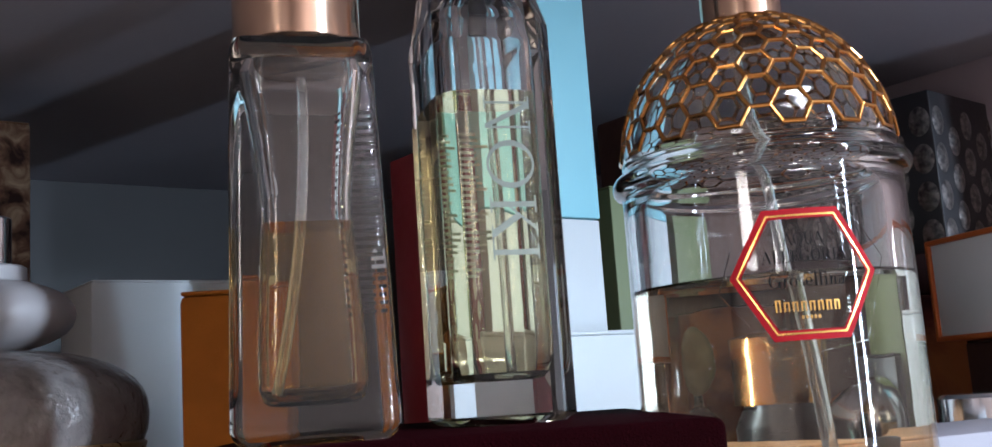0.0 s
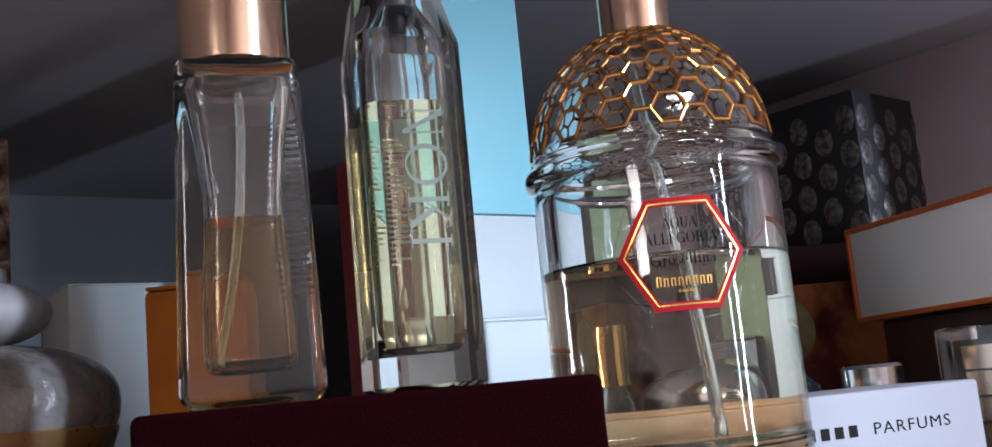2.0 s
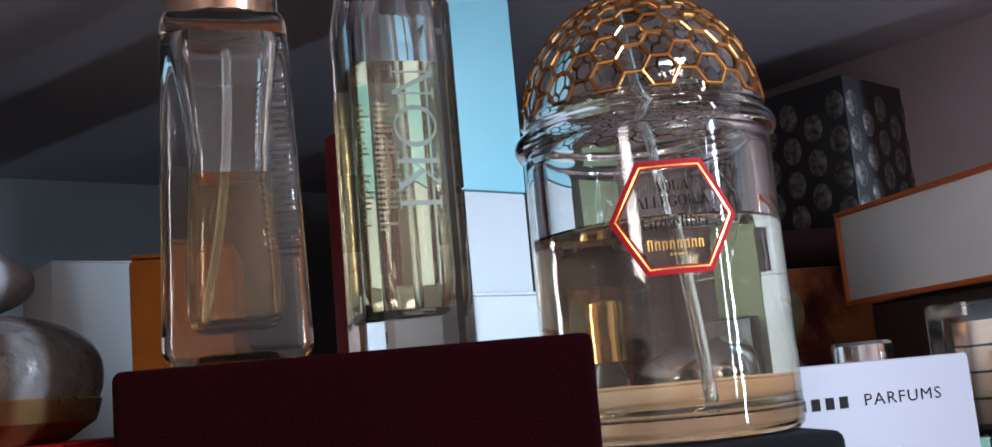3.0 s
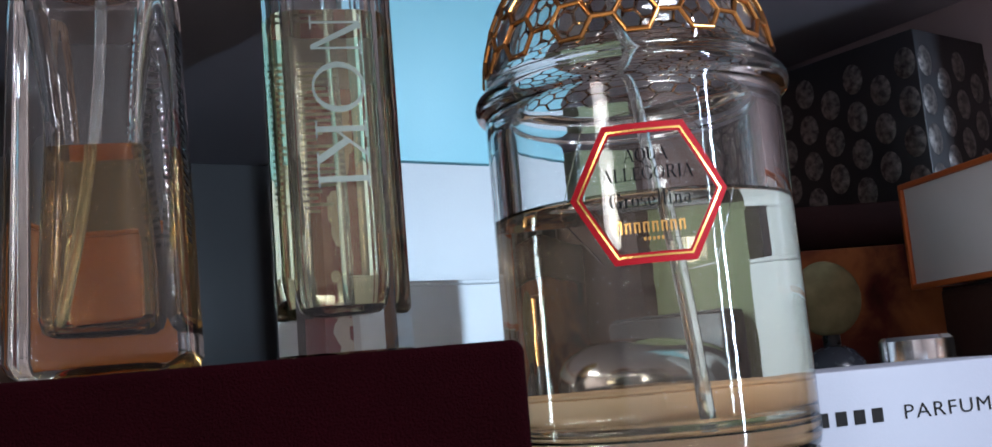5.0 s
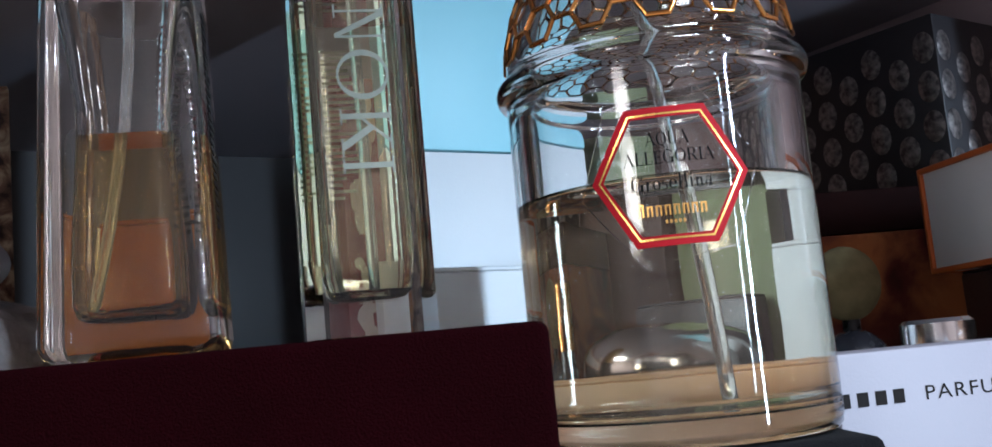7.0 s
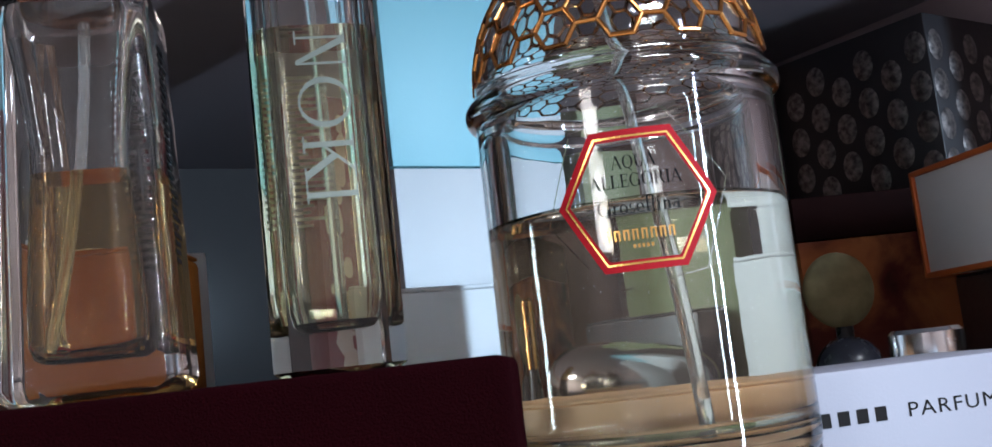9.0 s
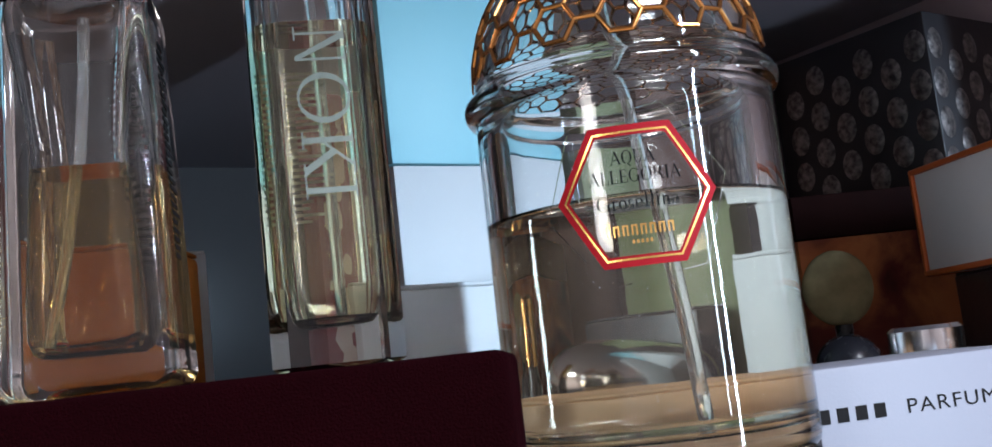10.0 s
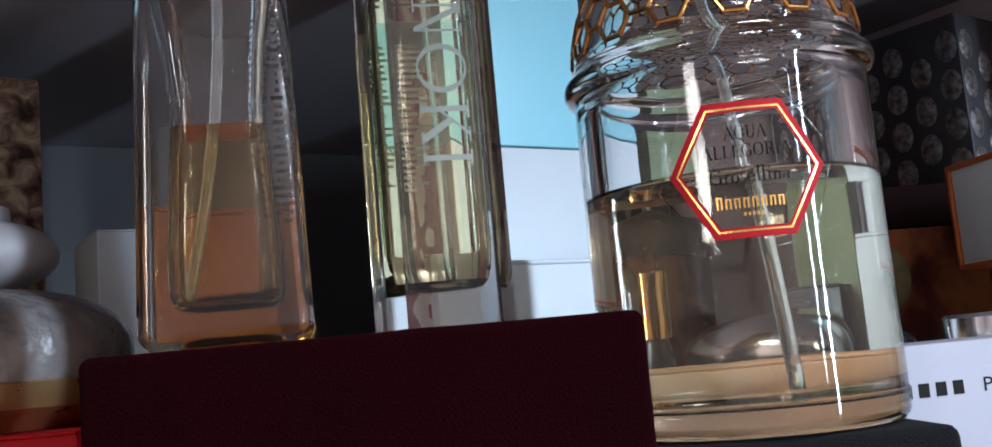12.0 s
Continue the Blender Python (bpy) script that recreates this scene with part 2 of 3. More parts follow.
def sweep(bm, points, radius, n=10):
    """A round rod along a line of points."""
    pts = [Vector(p) for p in points]
    rings = []
    for i, p in enumerate(pts):
        d = (pts[min(i + 1, len(pts) - 1)] - pts[max(i - 1, 0)]).normalized()
        a = d.orthogonal().normalized() if not rings else (side - d * side.dot(d)).normalized()
        side = a
        b = d.cross(a)
        rings.append([bm.verts.new(p + radius * (a * math.cos(2 * math.pi * k / n) + b * math.sin(2 * math.pi * k / n))) for k in range(n)])
    for a, b in zip(rings, rings[1:]):
        for k in range(n):
            bm.faces.new((a[k], a[(k + 1) % n], b[(k + 1) % n], b[k]))
    bm.faces.new(list(reversed(rings[0])))
    bm.faces.new(rings[-1])
    return bm


def arc(a, b, bend, n=12):
    """Points from a to b, bowed in the middle by bend."""
    a, b, bend = Vector(a), Vector(b), Vector(bend)
    return [a.lerp(b, i / n) + bend * (4 * (i / n) * (1 - i / n)) for i in range(n + 1)]


def letters(text, width, height, spacing=1.0):
    """The built-in font's letters as a flat mesh, (0, 0) to (width, height)."""
    cu = bpy.data.curves.new("letters", "FONT")
    cu.body, cu.resolution_u, cu.space_character = text, 3, spacing
    ob = bpy.data.objects.new("letters", cu)
    scene.collection.objects.link(ob)
    me = bpy.data.meshes.new_from_object(ob.evaluated_get(bpy.context.evaluated_depsgraph_get()))
    bpy.data.objects.remove(ob)
    bm = bmesh.new()
    bm.from_mesh(me)
    lo = [min(v.co[k] for v in bm.verts) for k in (0, 1)]
    hi = [max(v.co[k] for v in bm.verts) for k in (0, 1)]
    for v in bm.verts:
        v.co = ((v.co.x - lo[0]) / (hi[0] - lo[0]) * width, (v.co.y - lo[1]) / (hi[1] - lo[1]) * height, 0)
    return bm


def mapped(bm, f):
    for v in bm.verts:
        v.co = f(v.co.x, v.co.y)
    return bm


# ---- the cupboard and the room in front of it ----
def panel(name, lo, hi, material, label):
    size = [b - a for a, b in zip(lo, hi)]
    ob = part(name, block(size, ((lo[0] + hi[0]) / 2, (lo[1] + hi[1]) / 2, lo[2]), 0.0008, 1), material)
    ob.matrix_world = SHELF
    return tagged(ob, label, name.split("_")[0], kind="structure")


T = 0.018
panel("floor_shelf", (LEFT, FRONT, -T), (RIGHT, BACK, 0), SHELF_WOOD, "beige laminate shelf board that carries the boxes")
panel("ceiling", (LEFT, FRONT, CEIL), (RIGHT, BACK, CEIL + T), CEILING, "grey underside of the shelf above")
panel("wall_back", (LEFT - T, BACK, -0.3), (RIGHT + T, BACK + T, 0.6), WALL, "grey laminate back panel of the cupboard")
panel("wall_right", (RIGHT, FRONT, -0.3), (RIGHT + T, BACK, 0.6), WALL_RIGHT, "taupe side panel of the cupboard")
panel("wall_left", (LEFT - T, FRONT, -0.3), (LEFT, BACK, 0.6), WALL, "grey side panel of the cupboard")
panel("wall_room_left", (-1.72, -2.4, -1.0), (-1.7, 0.02, 1.5), ROOM, "plain plaster wall of the room")
panel("wall_room_right", (1.7, -2.4, -1.0), (1.72, 0.02, 1.5), ROOM, "plain plaster wall of the room")
panel("wall_room_front", (-1.72, -2.42, -1.0), (1.72, -2.4, 1.5), ROOM, "plain plaster wall of the room")
panel("wall_room_beside", (-1.72, 0.02, -1.0), (LEFT - T, 0.04, 1.5), ROOM, "plain plaster wall beside the cupboard")
panel("wall_room_beyond", (RIGHT + T, 0.02, -1.0), (1.72, 0.04, 1.5), ROOM, "plain plaster wall beside the cupboard")
panel("wall_room_over", (LEFT - T, 0.02, 0.55), (RIGHT + T, 0.04, 1.5), ROOM, "plain plaster wall above the cupboard")
panel("wall_room_under", (LEFT - T, 0.02, -1.0), (RIGHT + T, 0.04, -0.25), ROOM, "plain plaster wall below the cupboard")
panel("floor_room", (-1.72, -2.42, -1.02), (1.72, 0.04, -1.0), FLOOR, "brown wooden floor of the room")
panel("ceiling_room", (-1.72, -2.42, 1.5), (1.72, 0.04, 1.52), WHITE_PAINT, "plain ceiling of the room")


# ---- boxes ----
def carton(name, m, size, material, label, category="box", bevel=0.0006, group=""):
    """A closed carton whose base middle is at m; its lid's joint is a fine step."""
    root = thing(name, m, label, category, group)
    lid = 0.0009
    part("body", block((size[0], size[1], size[2] - lid), bevel=bevel), material, root, smooth=30)
    part("top_flap", block((size[0] - 0.0006, size[1] - 0.0006, lid), (0, 0, size[2] - lid), 0.0003, 1), material, root)
    return root


RED_TOP = 0.0757
red = thing("velvet_box", pose(0.01175, 0.203, 0), "burgundy red velvet gift box lying flat on the shelf", "box")
part("base", block((0.0785, 0.083, 0.0300), bevel=0.0016, segments=3), VELVET_RED, red, smooth=40)
part("lid", block((0.0795, 0.084, RED_TOP - 0.0303), (0, 0, 0.0303), bevel=0.0016, segments=3), VELVET_RED, red, smooth=40)

black_stand = thing("velvet_box", pose(0.0745, 0.2145, 0), "black velvet box that carries the domed bottle", "box")
part("base", block((0.0545, 0.057, 0.0225), bevel=0.0016, segments=3), VELVET_BLACK, black_stand, smooth=40)
part("lid", block((0.0555, 0.058, 0.0314), (0, 0, 0.0228), bevel=0.002, segments=3), VELVET_BLACK, black_stand, smooth=40)


def white_box():
    """Folded white carton with its name along the upper front edge."""
    yaw = 20.0
    left, right, top, depth = 0.1035, 0.1535, 0.0667, 0.034
    length = (right - left) / math.cos(radians(yaw))
    m = pose(left, 0.222 - (0.1217 - left) * math.tan(radians(yaw)), 0, 0, 0, yaw)
    root = thing("perfume_box", m, "white cardboard perfume box with dark printed lettering", "box")
    part("body", block((length, depth, top), (length / 2, depth / 2, 0), 0.0007), DIMMED_WHITE_CARD, root, smooth=30)
    start = (0.1217 - left) / math.cos(radians(yaw))
    word = mapped(letters("PARFUMS", 0.0232, 0.0027, 1.15), lambda x, y: (start + x, -0.00008, 0.0567 + y))
    part("lettering", word, INK, root, "dark grey printed word")
    for k in range(4):
        x = start - 0.0196 + 0.0040 * k
        part("lettering_bar", block((0.0024, 0.00012, 0.0026), (x + 0.0015, -0.00008, 0.0567)), INK, root)
    return root


white_box()


def in_shelf(x, y, z=0.0, turn=0.0):
    """A pose at the world's x and y, turned as the cupboard is."""
    return pose(x, y, z, 0, 0, TURN + turn)


def blue_box():
    root = thing("tall_box", in_shelf(0.060, 0.32), "tall carton, pale blue above and white below", "box")
    w, d = 0.046, 0.018
    part("upper_sleeve", block((w, d, 0.0790), (-w / 2, d / 2, 0.1300), 0.0005), BLUE_CARD, root, "pale blue printed card", 30)
    part("lower_sleeve", block((w - 0.0006, d - 0.0006, 0.1296), (-w / 2, d / 2, 0), 0.0005), WHITE_CARD, root, "white card", 30)
    return root


blue_box()
low = thing("low_box", in_shelf(0.0745, 0.3055), "low white carton in front of a tall blue one", "box")
part("body", block((0.074, 0.006, 0.0940), (-0.037, 0.0, 0), 0.0005), WHITE_CARD, low, smooth=30)
part("top_flap", block((0.0736, 0.0056, 0.0011), (-0.037, 0.0, 0.0941), 0.0003, 1), WHITE_CARD, low)
carton("green_box", in_shelf(0.0755 - 0.004 * CU, 0.367 - 0.004 * SU), (0.031, 0.03, 0.1445), GREEN_CARD, "olive green carton standing behind others")


carton("black_box", in_shelf(0.086, 0.3425), (0.022, 0.014, 0.0845), BLACK_CARD, "small black carton in front of an olive green one")
carton("tan_box", pose(0.0715, 0.267, 0, 0, 0, 4), (0.042, 0.036, 0.0658), TAN_CARD, "flat tan carton behind the domed bottle")


def red_pattern_box():
    root = thing("patterned_box", in_shelf(0.0065, 0.262), "red carton with cream ornaments", "box")
    w, d, h = 0.0125, 0.012, 0.1405
    part("body", block((w, d, h), (w / 2, d / 2, 0), 0.0005), CRIMSON_CARD, root, smooth=30)
    bm = bmesh.new()
    random.seed(4)
    for k in range(16):
        x, z, r = random.uniform(0.003, w - 0.003), 0.05 + 0.0056 * k, random.uniform(0.0015, 0.0034)
        ring = [bm.verts.new((x + r * random.uniform(0.7, 1) * math.cos(a * math.pi / 5), -0.0001, z + 1.4 * r * math.sin(a * math.pi / 5))) for a in range(10)]
        bm.faces.new(ring)
    part("ornament_print", bm, CREAM_PRINT, root, "cream printed ornaments")
    return root


red_pattern_box()
carton("white_carton", in_shelf(-0.1035 + 0.026 * CU - 0.02 * SU, 0.360 + 0.026 * SU + 0.02 * CU), (0.052, 0.04, 0.1262), WHITE_CARD, "plain white carton standing at the back")
carton("snakeskin_box", in_shelf(-0.134 - 0.025 * CU - 0.025 * SU, 0.389 - 0.025 * SU + 0.025 * CU), (0.05, 0.05, 0.1885), SNAKE, "tall brown and cream snakeskin-print carton")
carton("tan_box", pose(-0.0355, 0.2575, 0, 0, 0, 4), (0.025, 0.020, 0.1080), KRAFT, "tan leather-covered box standing behind a velvet box", bevel=0.0016)


carton("brown_box", in_shelf(0.126, 0.475), (0.072, 0.04, 0.196), UMBER_CARD, "grey-brown carton standing against the back")


def oval_box():
    """Black carton, its two near sides printed with staggered silver ovals."""
    yaw = 37.4
    root = thing("patterned_box", pose(0.2123, 0.4167, 0.122, 0, 0, yaw), "black carton printed with rows of silver ovals", "box")
    w, d, h = 0.081, 0.075, 0.068
    part("body", block((w, d, h), (w / 2, d / 2, 0), 0.0008), BLACK_CARD, root, smooth=30)
    for name, count, place in (("front_print", 7, lambda a, z, q: (a, -0.00015 - q, z)), ("side_print", 6, lambda a, z, q: (-0.00015 - q, a, z))):
        bm = bmesh.new()
        for i in range(count):
            for j in range(5):
                a, z = 0.0052 + 0.0118 * i, 0.009 + 0.0155 * j + (0.00775 if i % 2 else 0)
                if z > h - 0.007:
                    continue
                rings = [[bm.verts.new(place(a + 0.0046 * f * math.cos(k * math.pi / 10), z + 0.0062 * f * math.sin(k * math.pi / 10), q)) for k in range(20)] for f, q in ((1, 0.00002), (0.8, 0.0003), (0.5, 0.0006), (0.2, 0.00075))]
                for inside, outside in zip(rings[1:], rings):
                    for k in range(20):
                        bm.faces.new((outside[k], outside[(k + 1) % 20], inside[(k + 1) % 20], inside[k]))
                bm.faces.new(rings[-1])
        part(name, bm, OVAL_FOIL, root, "embossed silver foil ovals", True)
    return root


oval_box()


def amber_box():
    root = thing("amber_box", pose(0.2165, 0.449, 0, 0, 0, 8), "dark carton with an amber cloud picture", "box")
    part("body", block((0.15, 0.085, 0.1060), bevel=0.0008), AMBER, root, smooth=30)
    part("lid", block((0.1508, 0.0858, 0.0156), (0, 0, 0.1062), bevel=0.0008), UMBER_DARK, root, "dark reddish brown lid", smooth=30)
    return root


amber_box()


def copper_box():
    """Flat box with a pale side panel framed in copper-coloured foil."""
    yaw = math.degrees(math.atan2(0.016, 0.078))
    root = thing("framed_box", pose(0.181, 0.368, 0.0873, 0, 0, yaw), "pale grey flat box with copper-coloured edges lying on a dark box", "box")
    w, d, h, e = 0.075, 0.125, 0.035, 0.0019
    part("body", block((w - 0.001, d - 0.001, h - 0.001), (w / 2, -d / 2, 0.0005), 0.0006), GREY_CARD, root, smooth=30)
    for z in (0, h - e):
        part("edge", block((e, d, e), (e / 2 - 0.0008, -d / 2, z), 0.0006), COPPER, root)
        part("edge", block((w, e, e), (w / 2, -e / 2 + 0.0008, z), 0.0006), COPPER, root)
    for y in (-e / 2 + 0.0008, -d + e / 2 - 0.0008):
        part("corner", block((e, e, h), (e / 2 - 0.0008, y, 0), 0.0006), COPPER, root)
    return root


copper_box()
carton("dark_box", pose(0.232, 0.318, 0, 0, 0, 11.6), (0.07, 0.105, 0.0871), BROWN_CARD, "dark brown carton under a copper-edged box")


# ---- bottles ----
def serif_print(text, width, height):
    """Thin high-contrast serif capitals and small letters, built stroke by stroke; z is the stroke's layer."""
    bm = bmesh.new()
    count = [0]
    wide, fine = 0.15, 0.05

    def face(points):
        count[0] += 1
        bm.faces.new([bm.verts.new((x, y, count[0])) for x, y in points])

    def stroke(x0, y0, x1, y1, t):
        face([(x0 - t / 2, y0), (x0 + t / 2, y0), (x1 + t / 2, y1), (x1 - t / 2, y1)])

    def level(x0, x1, y, t=fine):
        face([(x0, y - t / 2), (x1, y - t / 2), (x1, y + t / 2), (x0, y + t / 2)])

    def stem(x, top, t=wide, feet=0.08, low=0.0):
        stroke(x, low, x, top, t)
        if feet:
            level(x - t / 2 - feet, x + t / 2 + feet, low + fine / 2)
            level(x - t / 2 - feet, x + t / 2 + (feet if top == 1.0 and low == 0.0 else 0), top - fine / 2)

    def bow(cx, cy, rx, ry, a0=0.0, a1=360.0, t=wide):
        n = max(6, int(abs(a1 - a0) / 18))
        pts = []
        for k in range(n + 1):
            a = radians(a0 + (a1 - a0) * k / n)
            c, q = math.cos(a), math.sin(a)
            w = fine + (t - fine) * abs(c)
            pts.append(((cx + rx * c, cy + ry * q), (cx + (rx - w) * c, cy + (ry - fine) * q)))
        for p, q in zip(pts, pts[1:]):
            face([p[0], q[0], q[1], p[1]])

    small = 0.62
    pen = 0.0

    def draw(ch, o):
        if ch == "A":
            stroke(o + 0.06, 0, o + 0.40, 1, fine), stroke(o + 0.74, 0, o + 0.40, 1, wide), level(o + 0.16, o + 0.62, 0.34), level(o, o + 0.18, fine / 2), level(o + 0.60, o + 0.86, fine / 2)
            return 0.86
        if ch in "OQ":
            bow(o + 0.42, 0.5, 0.42, 0.52)
            if ch == "Q":
                stroke(o + 0.68, -0.24, o + 0.44, 0.02, 0.12)
            return 0.86
        if ch == "U":
            stem(o + 0.18, 1, feet=0, low=0.3), level(o, o + 0.36, 1 - fine / 2), bow(o + 0.41, 0.32, 0.305, 0.33, 180, 360), stroke(o + 0.70, 0.3, o + 0.70, 1, fine), level(o + 0.58, o + 0.82, 1 - fine / 2)
            return 0.84
        if ch == "L":
            stem(o + 0.18, 1), level(o + 0.1, o + 0.64, fine / 2), stroke(o + 0.62, 0, o + 0.63, 0.28, fine)
            return 0.68
        if ch == "E":
            stem(o + 0.18, 1)
            for y, x in ((fine / 2, 0.66), (0.5, 0.5), (1 - fine / 2, 0.62)):
                level(o + 0.2, o + x, y)
            stroke(o + 0.64, 0, o + 0.65, 0.26, fine), stroke(o + 0.6, 0.76, o + 0.6, 1, fine), stroke(o + 0.49, 0.38, o + 0.49, 0.62, fine)
            return 0.70
        if ch == "G":
            bow(o + 0.42, 0.5, 0.42, 0.52, 45, 318), stroke(o + 0.72, 0.02, o + 0.72, 0.42, wide), level(o + 0.54, o + 0.86, 0.42), stroke(o + 0.73, 0.74, o + 0.73, 1, fine)
            return 0.88
        if ch == "R":
            stem(o + 0.18, 1), level(o + 0.2, o + 0.45, 1 - fine / 2), level(o + 0.2, o + 0.45, 0.5), bow(o + 0.43, 0.75, 0.26, 0.27, -90, 90), stroke(o + 0.74, 0, o + 0.46, 0.5, wide), level(o + 0.66, o + 0.86, fine / 2)
            return 0.86
        if ch == "I":
            stem(o + 0.18, 1)
            return 0.36
        if ch == "l":
            stem(o + 0.14, 1.05, 0.11, 0.05)
            return 0.30
        if ch == "i":
            stem(o + 0.14, small, 0.11, 0.05), bow(o + 0.14, 0.86, 0.07, 0.07, t=0.07)
            return 0.30
        if ch == "n":
            stem(o + 0.14, small, 0.11, 0.05), bow(o + 0.31, small - 0.2, 0.175, 0.2, 0, 180, 0.11), stem(o + 0.43, small - 0.18, 0.11, 0.05)
            return 0.58
        if ch == "r":
            stem(o + 0.14, small, 0.11, 0.05), bow(o + 0.30, small - 0.16, 0.14, 0.17, 40, 170, 0.1)
            return 0.42
        if ch == "o":
            bow(o + 0.25, small / 2, 0.25, small / 2 + 0.02, t=0.12)
            return 0.53
        if ch == "e":
            bow(o + 0.24, small / 2, 0.24, small / 2 + 0.02, 0, 320, 0.12), level(o + 0.06, o + 0.46, small / 2)
            return 0.51
        if ch == "s":
            bow(o + 0.18, 0.47, 0.16, 0.17, 60, 250, 0.1), bow(o + 0.18, 0.16, 0.18, 0.18, -140, 80, 0.1)
            return 0.40
        if ch == "a":
            bow(o + 0.20, 0.20, 0.19, 0.2, 20, 340, 0.11), stroke(o + 0.38, 0, o + 0.38, small - 0.14, 0.11), bow(o + 0.22, small - 0.17, 0.215, 0.18, 0, 150, 0.09), level(o + 0.36, o + 0.5, fine / 2)
            return 0.50
        return 0.3

    for ch in text:
        pen += draw(ch, pen) + 0.05
    for v in bm.verts:
        x, y, k = v.co
        v.co = (x / (pen - 0.05) * width, y * height, k)
    return bm


def dome_bottle():
    """Round glass flacon with a honeycomb-covered dome, half full."""
    base, r = 0.0544, 0.0270
    root = thing("domed_bottle", pose(0.0753, 0.2112, 0), "round clear glass perfume bottle with a gold honeycomb dome, half full", "perfume bottle")

    def dome(z):
        return 0.0266 * math.sqrt(max(0.0, 1 - ((z - 0.1225) / 0.0298) ** 2))

    outer = [(0, base + 0.0012), (0.021, base + 0.0008), (0.0238, base), (0.0258, base + 0.0003), (0.0268, base + 0.0014), (r, base + 0.003)]
    outer += [(r, 0.1166), (0.0271, 0.1171), (0.0275, 0.1174)]
    outer += [(0.0270 + 0.0018 * math.cos(a), 0.1193 + 0.0021 * math.sin(a)) for a in np.linspace(-1.0, 1.35, 12)] + [(0.0268, 0.1217), (0.0266, 0.1222)]
    outer += [(dome(z), z) for z in np.linspace(0.1236, 0.1502, 24)] + [(0.0062, 0.1511), (0.006, 0.157), (0, 0.157)]
    inner = [(0, 0.0592), (0.018, 0.0588), (0.0211, 0.0590), (0.0224, 0.0600), (0.0229, 0.0618), (0.0229, 0.1138), (0.0228, 0.1154), (0.0225, 0.1170), (0.0220, 0.1184), (0.0216, 0.1197), (0.0216, 0.1208), (0.0219, 0.1218), (0.0223, 0.1228)]
    inner += [(dome(z) - 0.0034, z - 0.0016) for z in np.linspace(0.1262, 0.1488, 18)] + [(0.0045, 0.1488), (0, 0.1488)]
    bm = lathe(bmesh.new(), outer, 128)
    lathe(bm, inner, 128, inward=True)
    part("glass_body", bm, GLASS, root, smooth="keep")
    level = 0.0980
    liquid = [(0, 0.0590), (0.018, 0.0586), (0.0212, 0.0588), (0.0226, 0.0599), (0.0230, 0.0618), (0.02305, level + 0.0006), (0.0226, level + 0.0001), (0.0219, level), (0, level)]
    part("liquid", lathe(bmesh.new(), liquid, 128), LIQUID_DOME, root, "pale straw-coloured perfume", smooth="keep")
    part("dip_tube", sweep(bmesh.new(), arc((-0.003, -0.001, 0.1485), (0.0056, -0.003, 0.0602), (0.0012, 0, 0), 16), 0.0011, 12), TUBE, root, "clear plastic dip tube", True)
    collar = [(0.0, 0.1502), (0.0078, 0.1502), (0.0081, 0.1507), (0.0081, 0.1530), (0.0081, 0.1535), (0.0081, 0.1745), (0.0077, 0.1750), (0, 0.1750)]
    part("sprayer", lathe(bmesh.new(), collar, 64), ROSE_GOLD, root, "polished gold sprayer", 30)

    # honeycomb: hexagons that shrink with the dome's girth
    cols = 30
    side = 2 * math.pi / cols / 1.5
    zs = np.linspace(0.1226, 0.1500, 400)
    rs = np.array([dome(z) for z in zs])
    w = np.concatenate([[0], np.cumsum(np.hypot(np.diff(zs), np.diff(rs)) / (0.5 * (rs[1:] + rs[:-1])))])

    def spot(a, t, lift):
        z = float(np.interp(t, w, zs))
        rr = float(np.interp(t, w, rs))
        n = Vector((rr / 0.0266 ** 2, (z - 0.1225) / 0.0298 ** 2)).normalized()
        rr, z = rr + lift * n.x, z + lift * n.y
        return Vector((rr * math.cos(a), rr * math.sin(a), z))

    high = math.sqrt(3) * side
    bm, knots = bmesh.new(), {}
    for i in range(cols):
        for j in range(8):
            ca, ct = (i + 0.35) * 1.5 * side, 0.075 + high * (j + 0.5) - (high / 2 if i % 2 else 0)
            if ct - high / 2 < -0.02 or ct + high / 2 > w[-1] - 0.01:
                continue
            ring = []
            for k in range(6):
                a, t = ca + side * math.cos(k * math.pi / 3), max(0.0, ct + side * math.sin(k * math.pi / 3))
                key = (round(a / side * 2) % round(4 * math.pi / side), round(t / high * 2 * 10))
                if key not in knots:
                    knots[key] = bm.verts.new(spot(a, t, 0.0001))
                ring.append(knots[key])
            bm.faces.new(ring)
    comb = part("honeycomb", bm, GOLD, root, "polished gold honeycomb lattice")
    wire = comb.modifiers.new("wire", "WIREFRAME")
    wire.thickness, wire.use_boundary, wire.use_even_offset = 0.00125, True, True
    soft = comb.modifiers.new("soft", "BEVEL")
    soft.width, soft.segments, soft.limit_method, soft.angle_limit = 0.00032, 2, "ANGLE", radians(50)

    # the hexagonal label, bent round the glass
    turn = radians(-90 - 3.8)

    def bent(lift):
        return lambda x, y: ((r + lift) * math.cos(turn + x / r), (r + lift) * math.sin(turn + x / r), 0.0977 + y)

    def hexagon(bm, outer_r, inner_r, f, steps=10, spin=0.0):
        rings = []
        for rad in (outer_r, inner_r):
            ring = []
            for k in range(6):
                a, b = spin + k * math.pi / 3, spin + (k + 1) * math.pi / 3
                for i in range(steps):
                    s = i / steps
                    ring.append(bm.verts.new(f(rad * (math.cos(a) * (1 - s) + math.cos(b) * s), rad * (math.sin(a) * (1 - s) + math.sin(b) * s))))
            rings.append(ring)
        n = len(rings[0])
        for i in range(n):
            bm.faces.new((rings[0][i], rings[0][(i + 1) % n], rings[1][(i + 1) % n], rings[1][i]))
        return bm

